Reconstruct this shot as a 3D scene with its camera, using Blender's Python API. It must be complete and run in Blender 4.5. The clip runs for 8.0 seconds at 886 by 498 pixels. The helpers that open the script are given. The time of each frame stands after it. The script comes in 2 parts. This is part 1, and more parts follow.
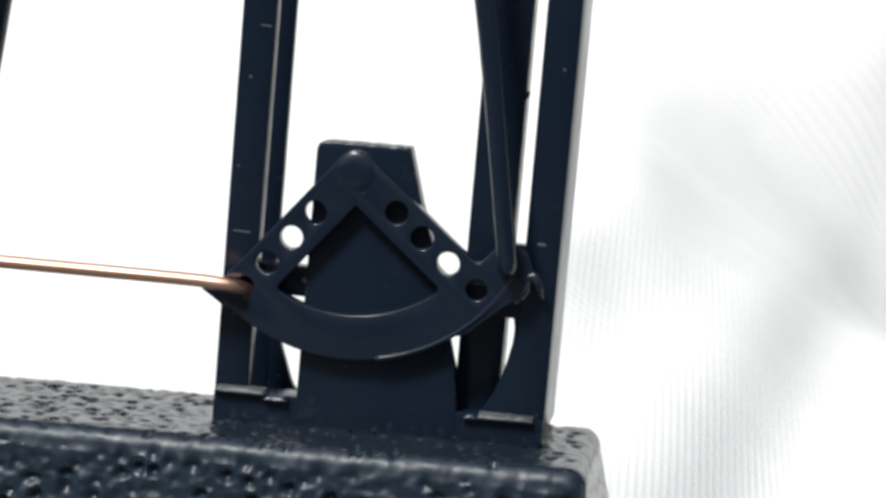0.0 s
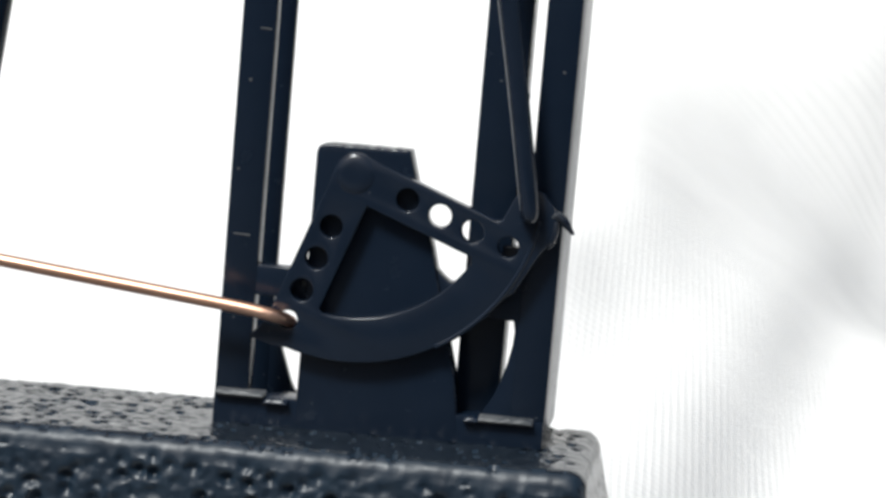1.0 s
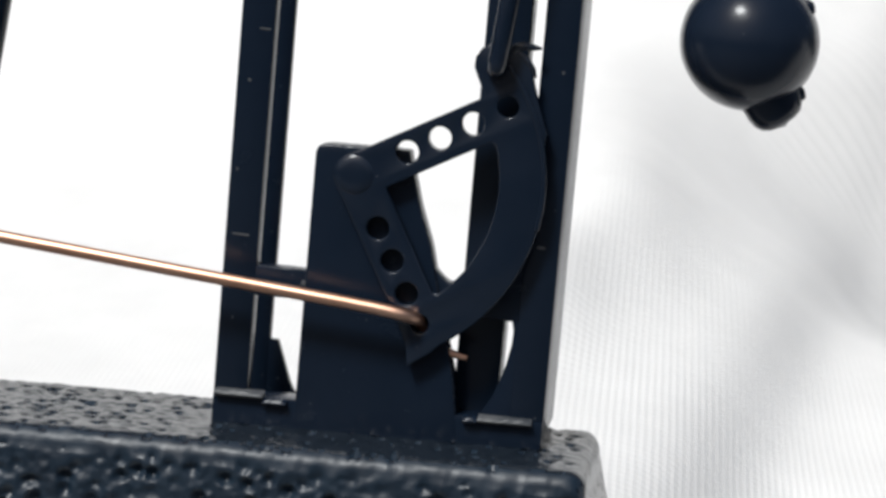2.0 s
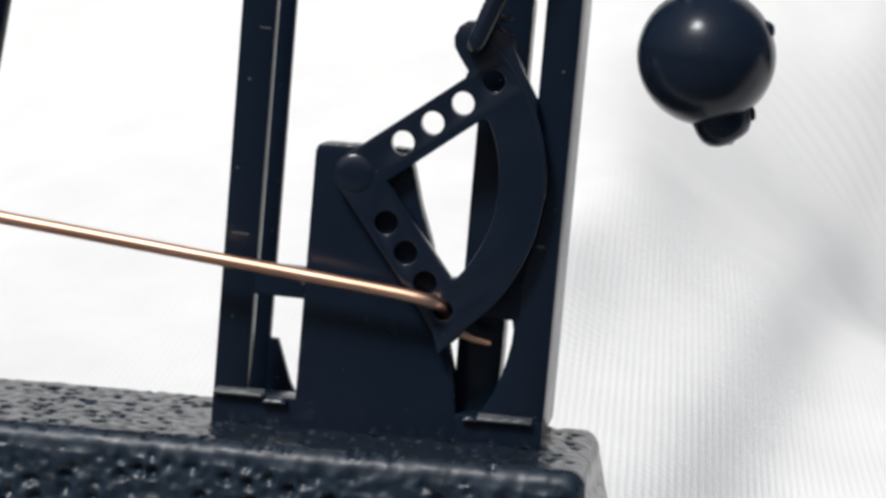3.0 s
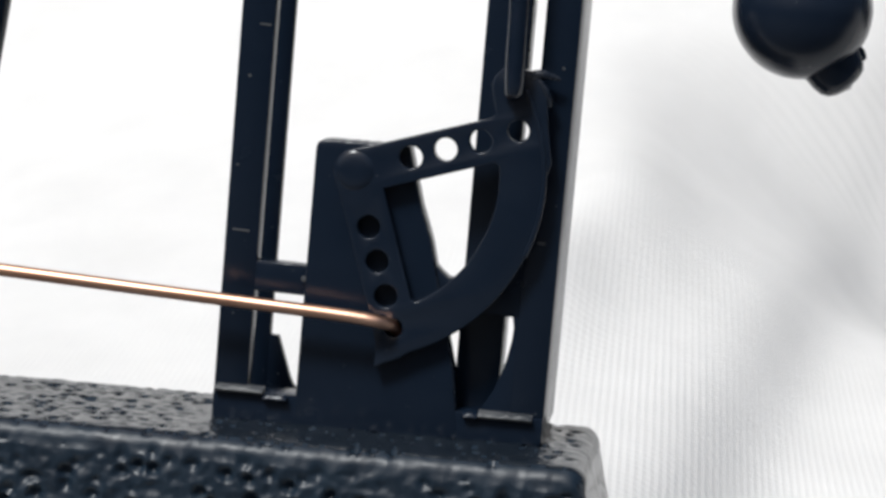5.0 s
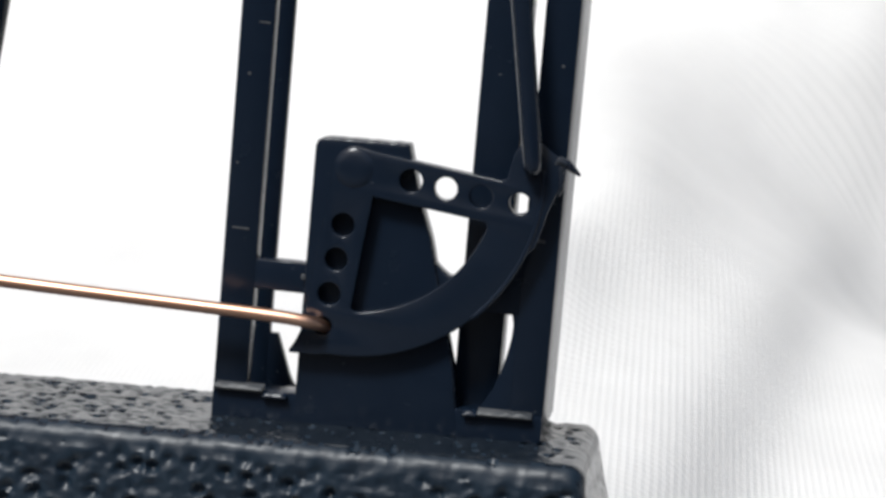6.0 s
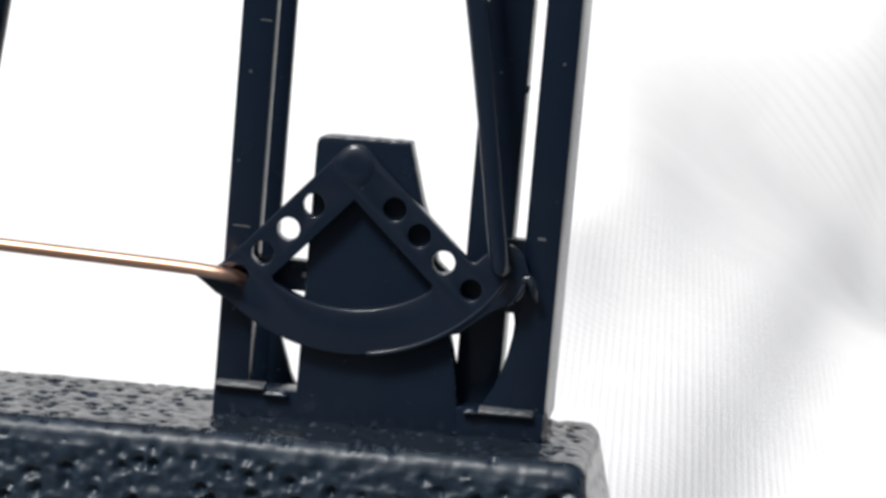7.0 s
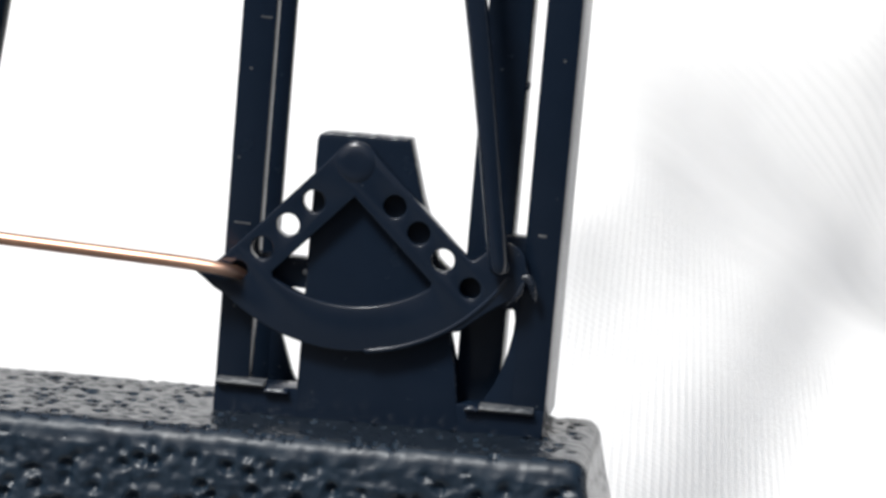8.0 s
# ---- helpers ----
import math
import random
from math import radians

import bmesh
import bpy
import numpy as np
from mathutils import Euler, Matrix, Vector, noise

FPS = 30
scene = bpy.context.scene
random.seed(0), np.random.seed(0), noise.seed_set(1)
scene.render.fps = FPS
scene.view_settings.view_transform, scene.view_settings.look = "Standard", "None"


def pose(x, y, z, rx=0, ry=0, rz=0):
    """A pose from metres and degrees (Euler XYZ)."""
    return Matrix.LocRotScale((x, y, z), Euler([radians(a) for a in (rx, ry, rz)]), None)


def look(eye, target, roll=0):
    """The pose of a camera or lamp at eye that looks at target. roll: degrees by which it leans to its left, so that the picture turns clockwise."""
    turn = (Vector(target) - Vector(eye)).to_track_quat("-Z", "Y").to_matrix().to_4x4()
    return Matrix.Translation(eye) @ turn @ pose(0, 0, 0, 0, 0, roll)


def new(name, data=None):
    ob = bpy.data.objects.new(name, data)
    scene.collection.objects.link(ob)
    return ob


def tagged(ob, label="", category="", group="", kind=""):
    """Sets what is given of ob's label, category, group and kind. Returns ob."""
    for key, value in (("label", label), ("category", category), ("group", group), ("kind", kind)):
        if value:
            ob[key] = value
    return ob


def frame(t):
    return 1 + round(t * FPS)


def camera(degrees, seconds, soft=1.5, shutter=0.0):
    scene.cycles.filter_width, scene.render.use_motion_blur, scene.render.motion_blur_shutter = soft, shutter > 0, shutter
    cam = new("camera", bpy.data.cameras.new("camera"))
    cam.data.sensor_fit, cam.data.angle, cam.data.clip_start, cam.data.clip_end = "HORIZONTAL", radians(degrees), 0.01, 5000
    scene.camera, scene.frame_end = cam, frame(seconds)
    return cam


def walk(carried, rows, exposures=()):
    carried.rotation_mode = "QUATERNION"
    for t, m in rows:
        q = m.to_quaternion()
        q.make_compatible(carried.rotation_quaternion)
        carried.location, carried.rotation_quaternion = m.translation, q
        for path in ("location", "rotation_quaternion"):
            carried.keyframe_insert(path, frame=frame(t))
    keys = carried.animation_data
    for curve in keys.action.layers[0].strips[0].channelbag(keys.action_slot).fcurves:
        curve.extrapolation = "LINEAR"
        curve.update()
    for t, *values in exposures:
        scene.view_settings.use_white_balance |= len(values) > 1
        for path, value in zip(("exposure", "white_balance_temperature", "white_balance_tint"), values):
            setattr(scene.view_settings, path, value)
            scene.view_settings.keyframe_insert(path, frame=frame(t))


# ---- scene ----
# ---- camera ----
MM = 0.001
EYE = Vector((18.52, -87.34, 19.82))
AIM = Vector((7.796, 0.0, 6.981))
SIDE = Vector((0.9872, 0.1339, 0.0862))
UP = Vector((-0.1040, 0.1321, 0.9858))

cam = camera(20, 8.0, soft=3.2)
cam.data.dof.use_dof = True
cam.data.dof.focus_distance = 0.0875
cam.data.dof.aperture_fstop = 260.0


def aim_row(t, right, up):
    """A camera row: the unsteady lens wanders by a few hundredths of a millimetre at the subject."""
    target = AIM + SIDE * right + UP * up
    return (t, look(EYE * MM, target * MM, 5.0))


walk(cam, [
    aim_row(0.0, 0.0, 0.0), aim_row(0.5, 0.0, 0.07), aim_row(1.0, 0.0, 0.10), aim_row(1.5, 0.02, 0.12),
    aim_row(2.2, 0.04, 0.10), aim_row(3.0, 0.04, 0.07), aim_row(3.5, 0.02, 0.06), aim_row(4.0, 0.0, 0.06),
    aim_row(4.5, 0.01, 0.0), aim_row(5.2, 0.03, -0.06), aim_row(6.0, 0.04, -0.12), aim_row(6.5, 0.02, -0.14),
    aim_row(7.0, 0.0, -0.19), aim_row(7.5, -0.01, -0.26), aim_row(8.0, -0.02, -0.30)],
    exposures=[(0.0, 0.20, 6180, 6), (1.0, 0.20, 6180, 6), (1.6, 0.03, 6180, 7), (2.8, -0.14, 6180, 8), (4.5, -0.14, 6180, 8), (5.8, -0.07, 6180, 8),
               (7.0, 0.10, 6180, 8), (8.0, 0.16, 6180, 8)])

# ---- light ----
SUN_ELEVATION, SUN_TURN = radians(52), radians(209)
world = bpy.data.worlds.new("daylight")
scene.world = world
world.use_nodes = True
sky = world.node_tree.nodes.new("ShaderNodeTexSky")
sky.sky_type, sky.sun_disc = "NISHITA", False
sky.air_density, sky.dust_density, sky.ozone_density = 0.7, 6.5, 0.3
sky.sun_elevation, sky.sun_rotation = SUN_ELEVATION, SUN_TURN
world.node_tree.nodes["Background"].inputs[1].default_value = 0.06
world.node_tree.links.new(sky.outputs[0], world.node_tree.nodes["Background"].inputs[0])
sun = new("sun", bpy.data.lights.new("sun", "SUN"))
sun.data.energy, sun.data.angle, sun.data.color = 2.9, radians(12), (1.0, 0.985, 0.955)
to_sun = Vector((math.sin(SUN_TURN) * math.cos(SUN_ELEVATION), math.cos(SUN_TURN) * math.cos(SUN_ELEVATION), math.sin(SUN_ELEVATION)))
sun.matrix_world = look(to_sun, (0, 0, 0))


# ---- materials ----
class Nodes:
    """A Principled material and short calls for the nodes that feed it."""

    def __init__(self, name, roughness=0.5, metallic=0.0, specular=0.5):
        self.mat = bpy.data.materials.new(name)
        self.mat.use_nodes = True
        self.tree = self.mat.node_tree
        self.bsdf = self.tree.nodes["Principled BSDF"]
        self.bsdf.inputs["Roughness"].default_value = roughness
        self.bsdf.inputs["Metallic"].default_value = metallic
        self.bsdf.inputs["Specular IOR Level"].default_value = specular
        self.place = self.add("ShaderNodeTexCoord").outputs["Object"]

    def add(self, kind, **inputs):
        node = self.tree.nodes.new(kind)
        for key, value in inputs.items():
            node.inputs[key.replace("_", " ")].default_value = value
        return node

    def link(self, a, b):
        self.tree.links.new(a, b)

    def noise(self, scale, detail=4.0, rough=0.6, stretch=(1, 1, 1)):
        shift = self.add("ShaderNodeMapping", Scale=stretch)
        self.link(self.place, shift.inputs["Vector"])
        node = self.add("ShaderNodeTexNoise", Scale=scale, Detail=detail, Roughness=rough)
        self.link(shift.outputs[0], node.inputs["Vector"])
        return node.outputs["Fac"]

    def ramp(self, fac, stops):
        node = self.add("ShaderNodeValToRGB")
        els = node.color_ramp.elements
        while len(els) < len(stops):
            els.new(0.5)
        for el, (p, c) in zip(els, stops):
            el.position = p
            el.color = (*c, 1) if len(c) == 3 else (c[0], c[0], c[0], 1)
        self.link(fac, node.inputs["Fac"])
        return node.outputs["Color"]

    def bump(self, heights, strength=0.5):
        """heights: pairs of a height output and its distance in metres."""
        last = None
        for height, distance in heights:
            node = self.add("ShaderNodeBump", Strength=strength, Distance=distance)
            self.link(height, node.inputs["Height"])
            if last:
                self.link(last, node.inputs["Normal"])
            last = node.outputs["Normal"]
        self.link(last, self.bsdf.inputs["Normal"])

    def colour(self, out):
        self.link(out, self.bsdf.inputs["Base Color"])

    def rough(self, out):
        self.link(out, self.bsdf.inputs["Roughness"])


def make_black_plastic(name, dark, light, rough_lo, rough_hi, grain, specular=0.26):
    n = Nodes(name, specular=specular)
    n.colour(n.ramp(n.noise(420, 5, 0.65), [(0.3, dark), (0.75, light)]))
    n.rough(n.ramp(n.noise(900, 4), [(0.25, (rough_lo,)), (0.8, (rough_hi,))]))
    dust = n.ramp(n.noise(3300, 2, 0.5), [(0.755, (0.0,)), (0.79, (1.0,))])
    mix = n.add("ShaderNodeMix")
    mix.data_type = "RGBA"
    n.link(dust, mix.inputs[0])
    n.link(n.bsdf.inputs["Base Color"].links[0].from_socket, mix.inputs[6])
    mix.inputs[7].default_value = (0.09, 0.10, 0.11, 1)
    n.colour(mix.outputs[2])
    scratch = n.noise(700, 3, 0.5, (1, 1, 0.08))
    n.bump([(n.noise(5000, 3), grain), (scratch, grain * 0.8), (n.noise(260, 3), grain * 2.5)], 0.6)
    return n.mat


BLACK = make_black_plastic("black_moulded_plastic", (0.0064, 0.0126, 0.0250), (0.0086, 0.0156, 0.0298), 0.2, 0.3, 0.000008)
GLOSS = make_black_plastic("black_gloss_plastic", (0.0064, 0.0126, 0.0250), (0.0086, 0.0156, 0.0298), 0.18, 0.28, 0.000006, 0.5)


def make_edge_plastic():
    """Handled edges, shinier than the faces; pale rubbed spots that also paint edge highlights."""
    n = Nodes("rubbed_lit_plastic_edge", specular=0.55)
    n.colour(n.ramp(n.noise(1300, 5, 0.7), [(0.45, (0.008, 0.013, 0.024)), (0.62, (0.03, 0.036, 0.046)), (0.74, (0.13, 0.135, 0.14))]))
    n.rough(n.ramp(n.noise(1800, 3), [(0.3, (0.16,)), (0.75, (0.34,))]))
    n.bump([(n.noise(2600, 3), 0.00002)], 0.6)
    return n.mat


EDGE = make_edge_plastic()


def make_block_material(name, stops, rough_lo, rough_hi):
    n = Nodes(name, specular=0.5)
    n.colour(n.ramp(n.noise(700, 5, 0.7), stops))
    n.rough(n.ramp(n.noise(1500, 4), [(0.3, (rough_lo,)), (0.75, (rough_hi,))]))
    n.bump([(n.noise(900, 3), 0.00003), (n.noise(2600, 2), 0.000012), (n.noise(6000, 2), 0.000004)], 0.6)
    return n.mat


def make_copper():
    n = Nodes("bare_copper_wire", metallic=1.0)
    n.colour(n.ramp(n.noise(600, 4, 0.6, (0.2, 1, 1)), [(0.3, (0.62, 0.33, 0.21)), (0.7, (0.90, 0.60, 0.45))]))
    n.rough(n.ramp(n.noise(1500, 3, 0.6, (0.1, 1, 1)), [(0.3, (0.36,)), (0.8, (0.48,))]))
    n.bump([(n.noise(2500, 3, 0.6, (0.1, 1, 1)), 0.000008)], 0.5)
    return n.mat


def make_cloth():
    n = Nodes("white_ribbed_cotton", roughness=0.9, specular=0.15)
    n.colour(n.ramp(n.noise(90, 4), [(0.3, (0.768, 0.766, 0.758)), (0.7, (0.828, 0.826, 0.818))]))
    ribs = n.add("ShaderNodeTexWave", Scale=1.0, Distortion=0.6, Detail=2.0, Detail_Scale=0.6)
    ribs.wave_type, ribs.bands_direction, ribs.wave_profile = "BANDS", "X", "SIN"
    warp = n.add("ShaderNodeMapping", Scale=(700, 700, 700), Rotation=(0, 0, radians(-3.0)))
    n.link(n.place, warp.inputs["Vector"])
    n.link(warp.outputs[0], ribs.inputs["Vector"])
    weft = n.add("ShaderNodeTexWave", Scale=1.0, Distortion=0.8, Detail=2.0)
    weft.wave_type, weft.bands_direction = "BANDS", "Y"
    across = n.add("ShaderNodeMapping", Scale=(300, 380, 300))
    n.link(n.place, across.inputs["Vector"])
    n.link(across.outputs[0], weft.inputs["Vector"])
    worn = n.add("ShaderNodeMath")
    worn.operation = "MULTIPLY"
    n.link(ribs.outputs["Fac"], worn.inputs[0])
    n.link(n.ramp(n.noise(55, 3), [(0.3, (0.35,)), (0.7, (1.0,))]), worn.inputs[1])
    n.bump([(worn.outputs[0], 0.000055), (weft.outputs["Fac"], 0.00005), (n.noise(1100, 3), 0.00005)], 0.85)
    return n.mat


CASTING = make_block_material("textured_black_casting", [(0.3, (0.0064, 0.0146, 0.0268)), (0.62, (0.0108, 0.0234, 0.0400)), (0.8, (0.019, 0.034, 0.053))], 0.38, 0.52)
# greyer copy of the casting, painted for faces that reflect the cloth
LIT_CASTING = make_block_material("lit_black_casting", [(0.3, (0.0090, 0.0140, 0.0210)), (0.62, (0.0150, 0.0210, 0.0300)), (0.8, (0.030, 0.036, 0.044))], 0.16, 0.3)
COPPER, CLOTH = make_copper(), make_cloth()
BALL = make_black_plastic("polished_black_plastic", (0.0078, 0.0140, 0.0270), (0.0104, 0.0172, 0.0320), 0.2, 0.27, 0.000006, 0.26)
# pale for the rubbed scuffs and for highlights painted on the ledges
WORN_LIT = make_black_plastic("rubbed_and_lit_plastic", (0.03, 0.036, 0.044), (0.15, 0.155, 0.16), 0.3, 0.5, 0.00002)


# ---- mesh helpers (millimetres in, metres out) ----
def finish(name, me, material, parent=None, label="", smooth=True):
    me.materials.append(material)
    if smooth:
        for p in me.polygons:
            p.use_smooth = True
        me.set_sharp_from_angle(angle=radians(40))
    ob = new(name, me)
    ob.parent = parent
    if label:
        tagged(ob, label)
    return ob


def part(name, bm, material, parent=None, label="", smooth=True):
    bmesh.ops.recalc_face_normals(bm, faces=bm.faces)
    me = bpy.data.meshes.new(name)
    bm.to_mesh(me)
    bm.free()
    return finish(name, me, material, parent, label, smooth)


def sheet(name, outlines, front, back, material, parent=None, label="", bevel=0.08, pale_edge=True):
    """A flat moulding in the xz plane between two depths: the first outline is its edge, the rest are openings."""
    cu = bpy.data.curves.new(name, "CURVE")
    cu.dimensions, cu.fill_mode = "2D", "BOTH"
    cu.extrude = max((back - front) / 2 - bevel, 0.01) * MM
    cu.bevel_depth, cu.bevel_resolution, cu.offset = bevel * MM, 2, -bevel * MM
    for line in outlines:
        sp = cu.splines.new("POLY")
        sp.points.add(len(line) - 1)
        for p, (x, z) in zip(sp.points, line):
            p.co = (x * MM, z * MM, 0, 1)
        sp.use_cyclic_u = True
    ob = new("outline", cu)
    me = bpy.data.meshes.new_from_object(ob.evaluated_get(bpy.context.evaluated_depsgraph_get()))
    bpy.data.objects.remove(ob)
    bpy.data.curves.remove(cu)
    me.name = name
    bm = bmesh.new()
    bm.from_mesh(me)
    bmesh.ops.remove_doubles(bm, verts=bm.verts, dist=0.0005 * MM)
    bm.to_mesh(me)
    bm.free()
    me.transform(pose(0, (front + back) / 2 * MM, 0, 90))
    me.materials.clear()
    ob = finish(name, me, material, parent, label)
    # bevels take the paler edge colour, which paints highlights along them
    if pale_edge and bevel >= 0.05:
        me.materials.append(EDGE)
        for p in me.polygons:
            p.material_index = int(0.2 < abs(p.normal.y) < 0.93)
    return ob


def tube(name, points, radii, material, parent=None, label="", sides=14):
    """A round bar through points with a radius at each, closed at both ends by rounded caps."""
    bm = bmesh.new()
    pts = [Vector(p) for p in points]
    rings = []
    normal = None
    for i, p in enumerate(pts):
        way = (pts[min(i + 1, len(pts) - 1)] - pts[max(i - 1, 0)]).normalized()
        if normal is None:
            normal = way.orthogonal().normalized()
        normal = (normal - way * normal.dot(way)).normalized()
        side = way.cross(normal)
        rings.append([bm.verts.new((p + (normal * math.cos(a) + side * math.sin(a)) * radii[i]) * MM)
                      for a in (2 * math.pi * k / sides for k in range(sides))])
    for a, b in zip(rings, rings[1:]):
        for k in range(sides):
            bm.faces.new((a[k], a[(k + 1) % sides], b[(k + 1) % sides], b[k]))
    for ring, end, near, r in ((rings[0], pts[0], pts[1], radii[0]), (rings[-1], pts[-1], pts[-2], radii[-1])):
        tip = bm.verts.new((end + (end - near).normalized() * r * 0.35) * MM)
        for k in range(sides):
            bm.faces.new((ring[k], ring[(k + 1) % sides], tip))
    return part(name, bm, material, parent, label)


def bar(name, x0, x1, y0, y1, z0, z1, material, parent=None, label="", bevel=0.09):
    bm = bmesh.new()
    bmesh.ops.create_cube(bm, size=1)
    for v in bm.verts:
        v.co = Vector(((x0 + x1) / 2 + v.co.x * (x1 - x0), (y0 + y1) / 2 + v.co.y * (y1 - y0), (z0 + z1) / 2 + v.co.z * (z1 - z0))) * MM
    bmesh.ops.bevel(bm, geom=bm.edges[:], offset=bevel * MM, segments=2, profile=0.5, affect="EDGES")
    return part(name, bm, material, parent, label)


def disc(name, x, z, y0, y1, radius, material, parent=None, label="", dome=0.3):
    """A round boss along y with a domed front."""
    bm = bmesh.new()
    rings = [(y1, radius), (y0 + dome, radius), (y0 + dome * 0.45, radius * 0.9), (y0 + dome * 0.1, radius * 0.62), (y0, radius * 0.25)]
    made = []
    for y, r in rings:
        made.append([bm.verts.new(Vector((x + r * math.cos(a), y, z + r * math.sin(a))) * MM) for a in (2 * math.pi * k / 28 for k in range(28))])
    for a, b in zip(made, made[1:]):
        for k in range(28):
            bm.faces.new((a[k], a[(k + 1) % 28], b[(k + 1) % 28], b[k]))
    bm.faces.new(made[0])
    bm.faces.new(made[-1])
    return part(name, bm, material, parent, label)


def circle(x, z, r, n=28):
    return [(x + r * math.cos(2 * math.pi * k / n), z + r * math.sin(2 * math.pi * k / n)) for k in range(n)]


def arc(r, a0, a1, n=24, x=0.0, z=0.0):
    return [(x + r * math.cos(radians(a0 + (a1 - a0) * k / n)), z + r * math.sin(radians(a0 + (a1 - a0) * k / n))) for k in range(n + 1)]


def rounded(points, radius, steps=5):
    """The outline with its corners rounded; a radius for all, or one for each corner."""
    out = []
    for i, p in enumerate(points):
        r = radius[i] if isinstance(radius, (list, tuple)) else radius
        p, a, b = Vector(p), Vector(points[i - 1]), Vector(points[(i + 1) % len(points)])
        if r <= 0:
            out.append(tuple(p))
            continue
        u, v = (a - p), (b - p)
        d = min(r, u.length * 0.45, v.length * 0.45)
        s, e = p + u.normalized() * d, p + v.normalized() * d
        for k in range(steps + 1):
            q = k / steps
            out.append(tuple(s * (1 - q) ** 2 + p * 2 * q * (1 - q) + e * q ** 2))
    return out


def thing(name, label, category, group="", kind="", m=None):
    ob = new(name)
    ob.empty_display_size = 0.002
    if m:
        ob.matrix_world = m
    return tagged(ob, label, category, group, kind)


# ---- the cloth on which all stands, rising into a backdrop ----
TABLE = -13.0


def step(v, width):
    return 1 / (1 + math.exp(min(max(-v / width, -60), 60)))


def swell(v, width):
    """Nothing below zero, v above it, with a soft bend between."""
    return width * math.log(1 + math.exp(min(v / width, 60)))


def cloth_height(x, y):
    z = TABLE
    if y > 22:
        d = y - 22
        z += 0.0016 * d * d if d < 130 else 0.0016 * 130 * 130 + 0.416 * (d - 130)
    # unseen steep rise, added to reflect white onto the block and ledges
    z += 0.00004 * max(y - 165, 0) ** 3.4 if y > 165 else 0.0
    soft = min(max((y - 16) / 22, 0), 1)
    soft = soft * soft * (3 - 2 * soft)
    # one long fold that runs away to the right as it climbs: it falls steeply, then rises again
    u = x - (19.0 + 0.1207 * (y - 60))
    z += soft * (1 - 0.6 * step(y - 90, 8.0)) * (-2.75 * math.tanh(u / 2.38) + 0.36 * swell(u - 2.3, 4.1))
    # two broad swells beside it
    z += soft * 3.3 * math.exp(-((x - 5.57) / 3.55) ** 2 - ((y - 69.6) / 11.5) ** 2)
    z += soft * 3.5 * math.exp(-((x - 8.43) / 5.54) ** 2 - ((y - 91.6) / 22.7) ** 2)
    # the whole falls away to both sides of the mast, and is drawn up again at the far edge
    far = step(y - 111.9, 12.9) * (1 - step(y - 136.9 - 0.377 * (x - 18), 2.0))
    z -= soft * (0.132 * swell(x - 13.5, 2.0) + 0.82 * far * swell(x - 5.6, 2.4) + 0.2 * swell(-4 - x, 8.0))
    z += soft * (0.5 * noise.noise((x * 0.030, y * 0.022, 3.0)) + 0.2 * noise.noise((x * 0.13, y * 0.07, 8.0)))
    return z


def make_cloth_sheet():
    fine = list(np.arange(-60, 90.1, 1.0))
    xs = [-190, -150, -120, -95, -78] + fine + [105, 130, 160, 190]
    ys = [-9, -8, -4, 0, 4, 8] + list(np.arange(14, 170.1, 1.0)) + [175, 182, 190, 200, 212, 226, 242, 260]
    bm = bmesh.new()
    rows = [[bm.verts.new(Vector((x, y, cloth_height(x, y))) * MM) for x in xs] for y in ys]
    for a, b in zip(rows, rows[1:]):
        for k in range(len(xs) - 1):
            bm.faces.new((a[k], a[k + 1], b[k + 1], b[k]))
    ob = part("backdrop", bm, CLOTH)
    return tagged(ob, "white ribbed cotton cloth rising in soft folds", "cloth", "", "structure")


make_cloth_sheet()


def make_fill_slab():
    """An unseen grey slab, added under the cloth to set fill on dark fronts."""
    n = Nodes("grey_slab", roughness=0.55, specular=0.3)
    n.colour(n.ramp(n.noise(60, 5, 0.6, (0.1, 1, 1)), [(0.3, (0.05, 0.055, 0.06)), (0.7, (0.085, 0.092, 0.10))]))
    n.bump([(n.noise(60, 4, 0.6, (0.1, 1, 1)), 0.0004)], 0.5)
    bar("floor", -230, 230, -230, 290, TABLE - 50, TABLE - 30, n.mat, bevel=2)
    tagged(bpy.data.objects["floor"], "unseen grey slab under the cloth, added to shape fill light", "table top", "", "structure")


make_fill_slab()

# ---- the textured block ----
TILT = pose(0, 0, 0, 0, -1.43, 0)


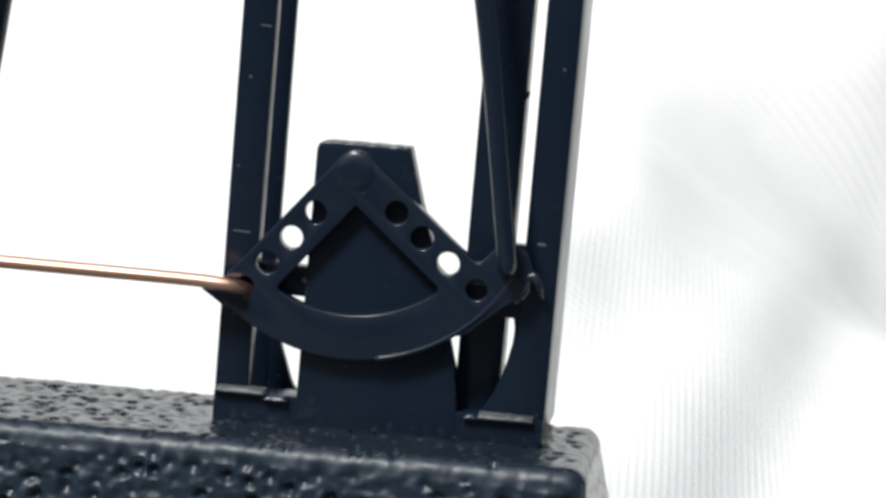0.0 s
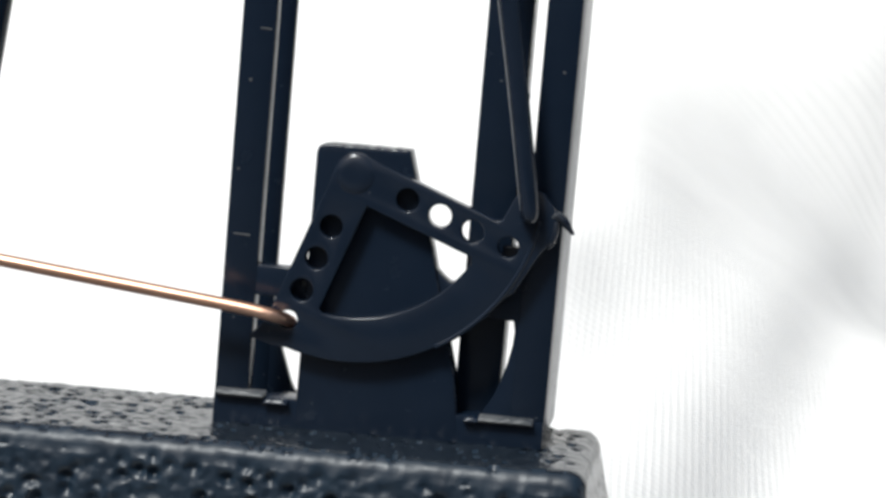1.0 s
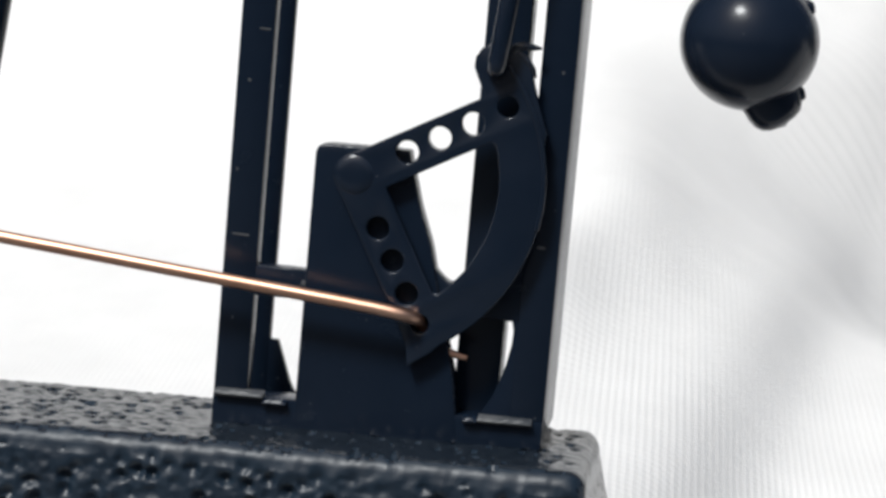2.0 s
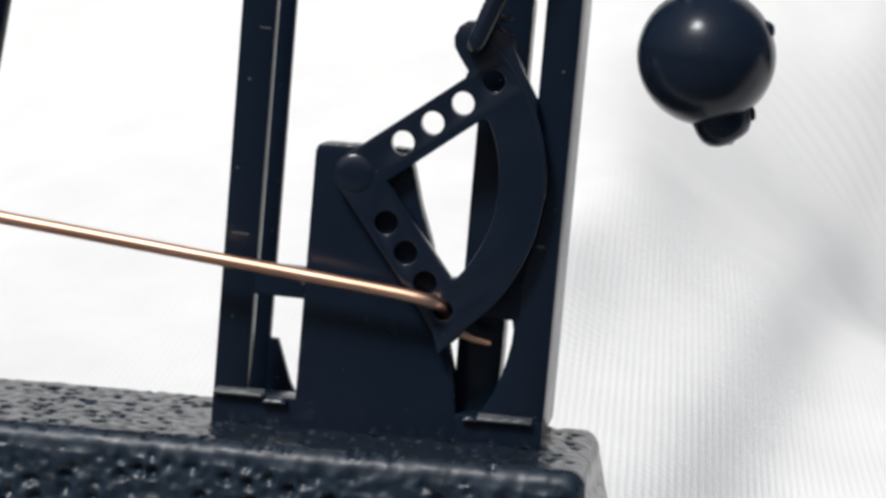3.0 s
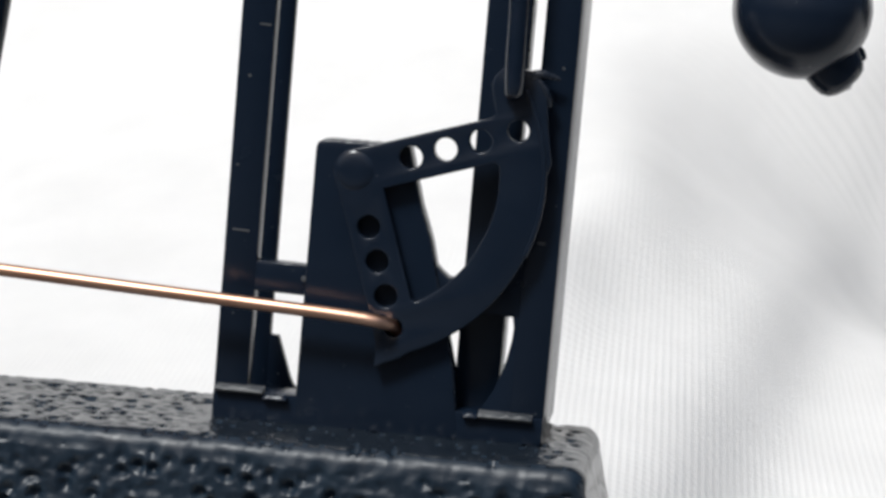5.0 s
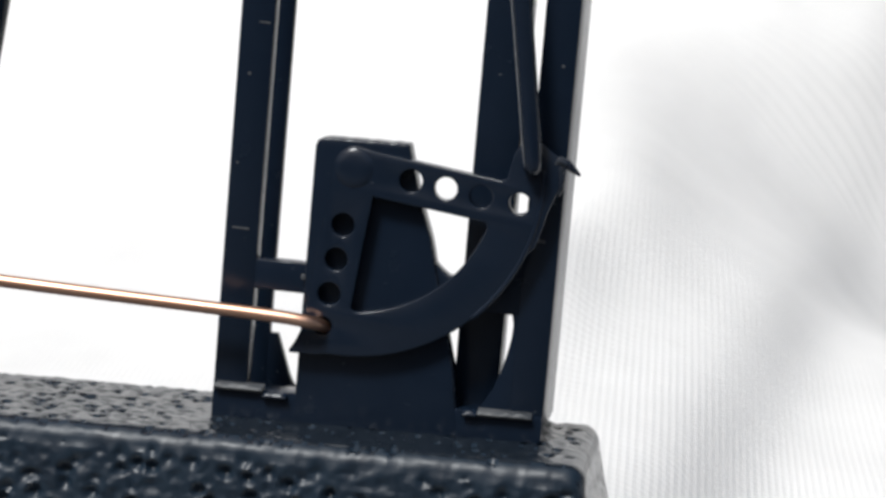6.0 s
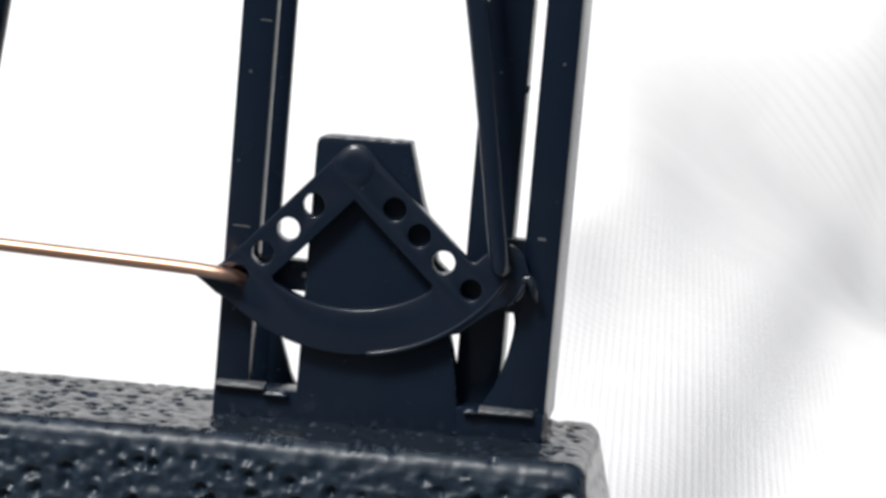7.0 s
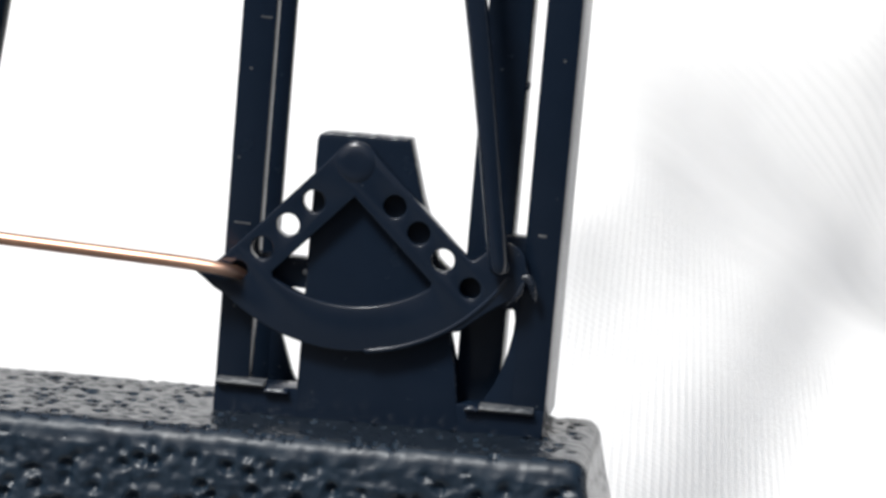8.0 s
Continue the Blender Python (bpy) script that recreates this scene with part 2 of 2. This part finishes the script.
def make_block():
    """A cast block with flared sides and a pitted skin, as one shell of long rings and two gridded ends."""
    bm = bmesh.new()
    left, front, back, foot = -42.0, -3.6, 4.5, TABLE - 0.1
    side_z = [-0.7 - 0.09 * k for k in range(1, 36)] + [-4.0, -4.6, -5.5, -7.0, -9.0, -11.0, foot]
    flare, round_r, n_top = 0.05, 0.7, 70
    profile = [(front - flare * -z, z) for z in reversed(side_z)]
    profile += [(front + round_r - round_r * math.cos(radians(15 * k)), -round_r + round_r * math.sin(radians(15 * k))) for k in range(6)]
    first = len(profile)
    profile += [(front + round_r + (back - front - 2 * round_r) * k / n_top, 0.0) for k in range(n_top + 1)]
    last = len(profile) - 1
    profile += [(back - round_r + round_r * math.sin(radians(15 * k)), -round_r + round_r * math.cos(radians(15 * k))) for k in range(1, 7)]
    profile += [(back + flare * -z, z) for z in side_z]
    xs = [left, -36, -30, -26, -22, -18, -15] + list(np.arange(-13, 13.11, 0.1))
    rings = [[bm.verts.new((x, y, z)) for y, z in profile] for x in xs]
    # the right end: edges rounded over, then flared towards the foot
    end = 13.4
    for k in range(1, 7):
        a = radians(15 * k)
        inset = round_r * (1 - math.cos(a))
        squeeze = 1 - inset / 4.0
        rings.append([bm.verts.new((end - 0.25 + round_r * math.sin(a) + 0.26 * max(-z - 0.3, 0) * (k / 6), y * squeeze, z - inset)) for y, z in profile])
    for a, b in zip(rings, rings[1:]):
        for k in range(len(profile) - 1):
            bm.faces.new((a[k], a[k + 1], b[k + 1], b[k]))
    for ring in (rings[0], rings[-1]):
        above = ring[first:last + 1]
        for k in range(1, first + 1):
            f, b = ring[first - k], ring[last + k]
            row = [f] + [bm.verts.new(f.co.lerp(b.co, c / n_top)) for c in range(1, n_top)] + [b]
            for c in range(n_top):
                bm.faces.new((above[c], above[c + 1], row[c + 1], row[c]))
            above = row
    bm.faces.new([r[0] for r in rings] + [r[-1] for r in reversed(rings)])
    bmesh.ops.recalc_face_normals(bm, faces=bm.faces)
    bm.normal_update()
    moves = []
    for v in bm.verts:
        p = v.co
        if p.x < -14 or p.z < -5:
            continue
        d, _ = noise.voronoi((p.x * 1.45, p.y * 1.45, p.z * 1.6))
        pit = max(0.0, 0.58 - d[0]) / 0.58
        pit = pit * pit * (3 - 2 * pit)
        ripple = noise.noise(p * 2.2) * 0.6 + noise.noise(p * 5.0) * 0.4
        if v.normal.z > 0.8 and p.x < 13.15:
            e, _ = noise.voronoi((p.x * 1.9, p.y * 1.7, 4.0))
            e[0] += 0.3 * noise.noise((p.x * 1.1, p.y * 1.1, 2.0))
            moves.append((v, 0.03 * ripple + 0.04 * noise.noise((p.x * 2.6, p.y * 3.4, 1.0)) - 0.42 * max(0.0, 0.4 - e[0])))
        elif v.normal.y < -0.5:
            fade = min(max((-0.36 - p.z) / 0.35, 0), 1)
            thick = 0.35 + 0.65 * min(max((-0.7 - p.z + 0.6 * noise.noise((p.x * 0.35, 0, 5))) / 0.7, 0), 1)
            moves.append((v, fade * thick * (0.1 * ripple - 0.38 * pit) + 0.06 * ripple))
        else:
            moves.append((v, 0.012 * ripple - 0.12 * max(0.0, 0.36 - d[0])))
    shift = [(v, v.normal * h) for v, h in moves]
    for v, h in shift:
        v.co += h
    for v in bm.verts:
        v.co *= MM
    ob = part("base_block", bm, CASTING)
    # top and end take a lit copy, greyer and glossier than the pitted front
    ob.data.materials.append(LIT_CASTING)
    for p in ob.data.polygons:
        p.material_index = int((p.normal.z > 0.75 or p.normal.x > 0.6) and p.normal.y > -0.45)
    ob.matrix_world = TILT
    return tagged(ob, "black cast block with a coarse pitted skin on white cloth", "base block")


make_block()


# ---- the mast: bars, plate and foot of one moulding ----
def make_mast():
    mast = thing("signal_mast", "black moulded plastic lattice mast on the pitted block", "mast")
    top = 31.0
    bar("side_bar", -0.06, 1.19, 0.0, 0.72, 0.5, top, BLACK, mast, bevel=0.1)
    bar("rear_bar", 0.2, 1.27, 3.2, 3.6, -0.1, top, BLACK, mast)
    bar("side_bar", 10.7, 11.95, 0.0, 4.5, 0.5, top, BLACK, mast)
    bar("rear_bar", 8.53, 10.12, 1.0, 2.8, 0.4, top, BLACK, mast)
    bar("top_bar", 0.0, 11.9, 0.3, 4.1, top - 0.3, top + 0.9, BLACK, mast)
    # front plate that carries the quadrant
    plate = rounded([(2.97, 0.14), (8.95, 0.3), (8.62, 2.5), (7.4, 7.2), (6.93, 8.45)], [0, 0, 0, 0.2, 0])
    plate += [(6.42, 10.25), (6.38, 10.42), (6.28, 10.47)]
    plate += [(6.28 - 0.115 * k, 10.47 - 0.002 * k + 0.045 * noise.noise((k * 0.45, 2.0, 0)) + 0.02 * noise.noise((k * 1.3, 5.0, 0))) for k in range(1, 26)]
    plate += [(3.22, 10.38), (3.08, 10.3), (3.01, 10.1)]
    bearing = sheet("bearing_plate", [plate], -0.14, 0.8, BLACK, mast, bevel=0.1)
    sheet("crossbar", [rounded([(1.1, 4.72), (3.2, 4.72), (3.2, 5.82), (1.1, 5.82)], 0)], 0.03, 0.75, BLACK, mast)
    sheet("crossbar", [[(7.6, 4.75), (10.75, 4.75), (10.75, 7.4), (9.9, 7.4), (9.9, 5.88), (8.55, 5.88), (8.1, 5.92), (7.85, 6.1), (7.65, 6.3), (7.4, 6.4)]], 0.03, 0.75, BLACK, mast)
    # fillets at the foot of the bars
    sheet("gusset", [[(0.7, 0.02), (2.55, 0.06), (2.47, 0.47), (2.22, 0.82), (2.1, 1.07), (1.85, 1.77), (1.56, 2.57), (0.9, 2.57)]], 3.23, 3.57, BLACK, mast, bevel=0.02)
    sheet("gusset", [[(10.8, 1.0), (9.5, 1.0), (9.75, 1.5), (10.05, 2.0), (10.25, 2.6), (10.42, 3.2), (10.55, 3.9), (10.58, 4.4), (10.5, 4.8), (10.8, 4.9)]], 0.05, 0.35, BLACK, mast, bevel=0.03)
    foot = sheet("foot", [[(-0.03, -0.05), (11.93, 0.27), (11.93, 1.25), (-0.03, 1.05)]], -0.13, 1.1, BLACK, mast, bevel=0.04)
    # steps on the foot, sloping to the front; long ones painted pale as highlights
    for x0, x1, z in ((0.06, 1.82, 1.2), (1.84, 2.7, 1.03), (9.1, 9.6, 1.2), (9.62, 11.55, 1.27)):
        bm = bmesh.new()
        rim = [(-0.42, z - 0.12), (-0.41, z - 0.07), (-0.32, z + 0.02), (0.1, z + 0.05), (0.1, z - 0.3), (-0.34, z - 0.2)]
        n = max(int((x1 - x0) / 0.09), 4)
        rows = []
        for k in range(n + 1):
            x = x0 + (x1 - x0) * k / n
            jig = 0.045 * noise.noise((x * 3.3, z, 0)) - 0.05 * (k in (0, n))
            rows.append([bm.verts.new(Vector((x, y, zz + 0.018 * (x - x0) + (jig if i in (1, 2) else 0))) * MM) for i, (y, zz) in enumerate(rim)])
        for a, b in zip(rows, rows[1:]):
            for i in range(6):
                bm.faces.new((a[i], a[(i + 1) % 6], b[(i + 1) % 6], b[i]))
        bm.faces.new(rows[0])
        bm.faces.new(rows[-1])
        if x1 - x0 > 1:
            part("ledge", bm, WORN_LIT, foot, "ledge painted pale for its highlight")
        else:
            part("ledge", bm, BLACK, foot)
    disc("pivot_pin", 4.59, 9.51, -0.35, 0.0, 0.42, BLACK, bearing)
    # pale scuffs where the moulding was rubbed; at x 2.95 a painted highlight
    for x, z, w, h in ((0.52, 6.86, 0.62, 0.05), (0.85, 14.25, 0.4, 0.05), (0.42, 12.4, 0.12, 0.08), (11.28, 7.5, 0.3, 0.09), (11.5, 13.7, 0.1, 0.09), (2.95, 5.35, 0.16, 0.16), (0.22, 9.2, 0.1, 0.07)):
        sheet("scuff_or_glint", [rounded([(x - w / 2, z - h / 2), (x + w / 2, z - h / 2 - 0.02), (x + w / 2, z + h / 2), (x - w / 2, z + h / 2 + 0.01)], 0.04)], -0.155 if x > 2 and x < 9 else -0.02, 0.1, WORN_LIT, mast, bevel=0.01)
    # a nick of flash on the rear bar
    tube("flash", [(10.05, 1.2, 12.5), (10.18, 1.2, 12.6), (10.23, 1.2, 12.75)], [0.12, 0.1, 0.05], BLACK, mast)
    disc("axle", 11.07, 27.55, -1.5, 0.1, 0.5, BLACK, mast)
    return mast


make_mast()


def make_strut():
    strut = thing("stay", "black plastic stay leaning beside the mast", "stay")
    tube("rod", [(-11.3, 2.0, -0.5), (-11.2, 2.0, 0.2), (-9.62, 2.0, 14.2), (-7.85, 2.0, 30.0)], [0.8, 0.55, 0.55, 0.55], BLACK, strut)
    tube("shoe", [(-11.3, 2.0, -0.6), (-11.25, 2.0, 0.15), (-11.2, 2.0, 0.5)], [0.95, 0.9, 0.6], BLACK, strut)


make_strut()

# ---- the swinging quadrant ----
HUB = (4.59, 9.51)


def make_quadrant():
    quad = thing("quadrant", "black plastic quadrant crank with drilled arms and curved rim", "crank")
    outer = arc(0.76, 180, 90, 10)
    outer += [(0.6, 0.72), (5.15, 0.70), (5.36, 0.84), (5.38, 1.4), (5.42, 1.8), (5.6, 2.1), (5.95, 2.3), (6.3, 2.3), (6.6, 2.12), (6.9, 1.95), (7.12, 1.6), (7.2, 1.2), (7.18, 0.8), (7.08, 0.4), (6.98, -0.1), (6.9, -0.7), (6.82, -1.3)]
    outer += arc(6.72, -16, -87, 26)
    outer += [(-0.1, -6.85), (-0.6, -6.9), (-1.0, -6.96), (-1.02, -6.86), (-0.86, -6.5), (-0.75, -6.1), (-0.72, -5.2), (-0.73, -0.6)]
    a0 = math.degrees(math.asin(0.84 / 5.12))
    inner = rounded([(0.84, -0.84), (4.9, -0.84)], 0)[:2] + arc(5.12, -a0 - 2, -90 + a0 + 2, 20) + [(0.84, -4.9)]
    holes = []
    for r in (2.05, 3.31, 4.58):
        holes += [circle(r, 0.0, 0.41), circle(0.0, -r, 0.41)]
    holes += [circle(5.95, 0.05, 0.38), circle(0.0, -5.75, 0.33)]
    web = sheet("web", [outer, inner] + holes, -1.73, -1.18, GLOSS, quad, bevel=0.05, pale_edge=False)
    # raised strip, added to draw the line of light reflected along the rim
    rim = arc(6.78, -40, 12, 26) + arc(6.6, 12, -40, 26)
    sheet("rim_glint", [rim], -1.8, -1.6, GLOSS, web, bevel=0.07, pale_edge=False)
    tube("flash", [(6.8, -1.6, 1.62), (7.0, -1.64, 1.84), (7.26, -1.6, 1.78), (7.52, -1.56, 1.62), (7.8, -1.5, 1.45)], [0.1, 0.16, 0.17, 0.13, 0.05], EDGE, web, "pale wisp of flash")
    tube("flash", [(7.02, -1.64, 1.66), (7.2, -1.68, 1.3), (7.26, -1.66, 0.9), (7.22, -1.6, 0.6)], [0.08, 0.12, 0.1, 0.04], EDGE, web, "pale wisp of flash")
    disc("hub", 0, 0, -1.81, -1.5, 0.7, GLOSS, quad, dome=0.09)
    disc("crank_pin", 6.1, 1.46, -2.1, -1.5, 0.3, GLOSS, quad, dome=0.12)
    return quad


def make_rod():
    rod = thing("pull_rod", "black plastic pull rod with a rounded end", "rod")
    tube("shaft", [(0.0, 0.0, -0.3), (0.0, 0.0, -0.24), (0.0, 0.0, -0.1), (0.0, 0.0, 0.2), (0.0, 0.0, 1.2), (0.0, 0.0, 2.8), (0.0, 0.0, 5.0), (-0.02, 0.0, 8.0), (-0.3, 0.0, 19.0)], [0.1, 0.2, 0.3, 0.34, 0.36, 0.36, 0.37, 0.4, 0.44], GLOSS, rod)
    return rod


def make_ball():
    """The ball hangs from the axle at the mast's head; its origin is the axle."""
    hang = thing("signal_ball", "glossy black plastic ball with a moulding nub on its arm", "signal ball")
    bm = bmesh.new()
    bmesh.ops.create_uvsphere(bm, u_segments=56, v_segments=36, radius=2.34 * MM)
    for v in bm.verts:
        p = v.co / MM
        v.co *= 1 + 0.004 * noise.noise(p * 1.2)
        # the mould's parting line
        if abs(p.y) < 0.12:
            v.co.x *= 1.012
            v.co.z *= 1.012
    bmesh.ops.translate(bm, verts=bm.verts, vec=Vector((0, 0, -13.85)) * MM)
    part("ball", bm, BALL, hang)
    # nub left by the mould, opposite the arm, and a small pip on the parting line
    tube("nub", [(-0.1, 0, -15.5), (-0.1, 0, -16.0), (-0.1, -0.02, -16.3), (-0.08, -0.04, -16.55), (-0.06, -0.05, -16.75), (-0.05, -0.05, -16.87), (-0.04, -0.05, -16.92)],
         [1.12, 1.03, 0.98, 0.9, 0.74, 0.5, 0.22], BALL, hang, sides=28)
    tube("burr", [(0.72, 0.1, -15.9), (0.86, 0.1, -16.2), (0.9, 0.1, -16.4)], [0.3, 0.22, 0.1], BALL, hang)
    tube("pip", [(2.15, 0, -13.6), (2.36, 0, -13.55), (2.45, 0, -13.53)], [0.36, 0.3, 0.16], BALL, hang)
    tube("arm", [(0, 0, -11.7), (0, 0, -8.0), (0, 0, -0.5), (0, 0, 0.1)], [0.5, 0.42, 0.42, 0.55], GLOSS, hang)
    return hang


def make_wire():
    wire = thing("copper_wire", "bare copper wire hooked into the quadrant", "wire")
    pts = [(-60, 0, 0.5), (-30, 0, 0.12), (-16, 0, 0.02), (-9, 0, 0.0), (-4, 0, 0.0), (-2.4, 0, 0.0), (-1.5, 0, -0.01), (-0.95, 0.0, -0.03), (-0.6, 0.03, -0.06), (-0.33, 0.12, -0.11),
           (-0.14, 0.4, -0.18), (0.0, 0.9, -0.34), (0.2, 1.25, -0.74), (0.65, 1.38, -1.22), (1.2, 1.4, -1.36), (1.82, 1.4, -1.42)]
    tube("strand", pts, [0.235] * (len(pts) - 4) + [0.22, 0.19, 0.15, 0.11], COPPER, wire, sides=12)
    return wire


quadrant, pull_rod, signal_ball, copper_wire = make_quadrant(), make_rod(), make_ball(), make_wire()


# ---- what moves ----
# seconds; angle of the drilled arm; swing of the ball's arm; lean of the pull rod; slope of the wire (degrees) and its lift over the hole
def motions():
    swing = [
        (0.0, -39.4, 88.0, -9.6, 0.8, 0.05),
        (0.3, -38.2, 86.9, -9.7, -0.6, 0.06),
        (0.5, -36.6, 85.5, -9.8, -1.7, 0.06),
        (0.6, -36.0, 85.0, -9.9, -2.2, 0.06),
        (0.7, -33.6, 82.9, -10.1, -2.7, 0.07),
        (0.8, -29.8, 79.6, -10.4, -3.6, 0.09),
        (0.9, -24.4, 74.9, -10.7, -4.5, 0.10),
        (1.0, -20.3, 71.3, -10.8, -4.9, 0.12),
        (1.1, -14.6, 66.3, -10.1, -5.3, 0.13),
        (1.2, -10.6, 62.8, -9.6, -5.4, 0.15),
        (1.3, -5.4, 58.2, -9.1, -5.7, 0.16),
        (1.4, -1.3, 54.6, -8.7, -6.2, 0.17),
        (1.5, 3.9, 50.1, -8.2, -6.4, 0.18),
        (1.6, 8.6, 46.0, -6.3, -6.4, 0.20),
        (1.7, 14.6, 40.8, -3.6, -6.2, 0.23),
        (1.9, 24.5, 32.3, 3.0, -5.0, 0.28),
        (2.1, 32.2, 26.5, 8.8, -4.2, 0.33),
        (2.3, 36.6, 23.6, 15.6, -3.7, 0.35),
        (2.5, 38.1, 22.6, 19.3, -3.8, 0.36),
        (2.8, 38.2, 22.6, 19.5, -4.6, 0.36),
        (4.2, 38.2, 22.6, 19.5, -4.4, 0.36),
        (4.3, 38.0, 22.7, 19.0, -2.7, 0.36),
        (4.4, 36.2, 23.8, 14.8, -1.2, 0.35),
        (4.5, 33.8, 25.3, 10.5, -1.5, 0.34),
        (4.6, 31.0, 27.3, 7.6, -1.0, 0.32),
        (4.7, 26.8, 30.4, 4.5, -1.0, 0.30),
        (5.0, 18.6, 37.3, -1.2, -1.3, 0.25),
        (5.4, 7.2, 47.2, -6.9, -1.0, 0.19),
        (5.8, -2.6, 55.8, -8.8, -0.8, 0.17),
        (5.9, -4.3, 57.3, -9.0, -0.9, 0.16),
        (6.0, -6.8, 59.5, -9.2, -1.0, 0.16),
        (6.1, -9.4, 61.7, -9.4, -1.0, 0.15),
        (6.2, -12.6, 64.5, -9.8, -0.8, 0.14),
        (6.4, -18.4, 69.6, -10.7, -1.3, 0.12),
        (6.5, -21.5, 72.3, -10.9, -1.1, 0.11),
        (6.6, -25.5, 75.8, -10.8, -0.6, 0.10),
        (6.7, -30.5, 80.2, -10.5, -0.8, 0.08),
        (6.8, -35.8, 84.8, -10.2, -1.3, 0.07),
        (6.9, -40.0, 88.5, -9.9, -0.8, 0.05),
        (7.0, -42.1, 90.3, -9.7, -0.9, 0.04),
        (7.5, -42.6, 90.8, -9.6, -1.4, 0.04),
        (8.0, -42.8, 91.0, -9.6, -1.3, 0.04),
    ]

    def at(radius, angle):
        return HUB[0] + radius * math.cos(radians(angle)), HUB[1] + radius * math.sin(radians(angle))

    quad_rows, rod_rows, ball_rows, wire_rows = [], [], [], []
    for t, arm, ball, lean, slope, lift in swing:
        quad_rows.append((t, pose((HUB[0] - 0.03) * MM, 1.0 * MM, (HUB[1] - 0.024) * MM, 0, -arm, 0)))
        x, z = at(6.32, arm + 13.4)
        rod_rows.append((t, pose((x + 0.01 - 0.045 * max(0.0, -39.4 - arm)) * MM, -1.28 * MM, (z + 0.015) * MM, 0, lean, 0)))
        ball_rows.append((t, pose(11.07 * MM, -1.0 * MM, 27.55 * MM, 0, -ball, 0)))
        x, z = at(5.68, arm - 90)
        wire_rows.append((t, pose((x - 0.01) * MM, -1.3 * MM, (z + lift) * MM, 0, -slope, 0)))
    walk(quadrant, quad_rows)
    walk(pull_rod, rod_rows)
    walk(signal_ball, ball_rows)
    walk(copper_wire, wire_rows)


motions()
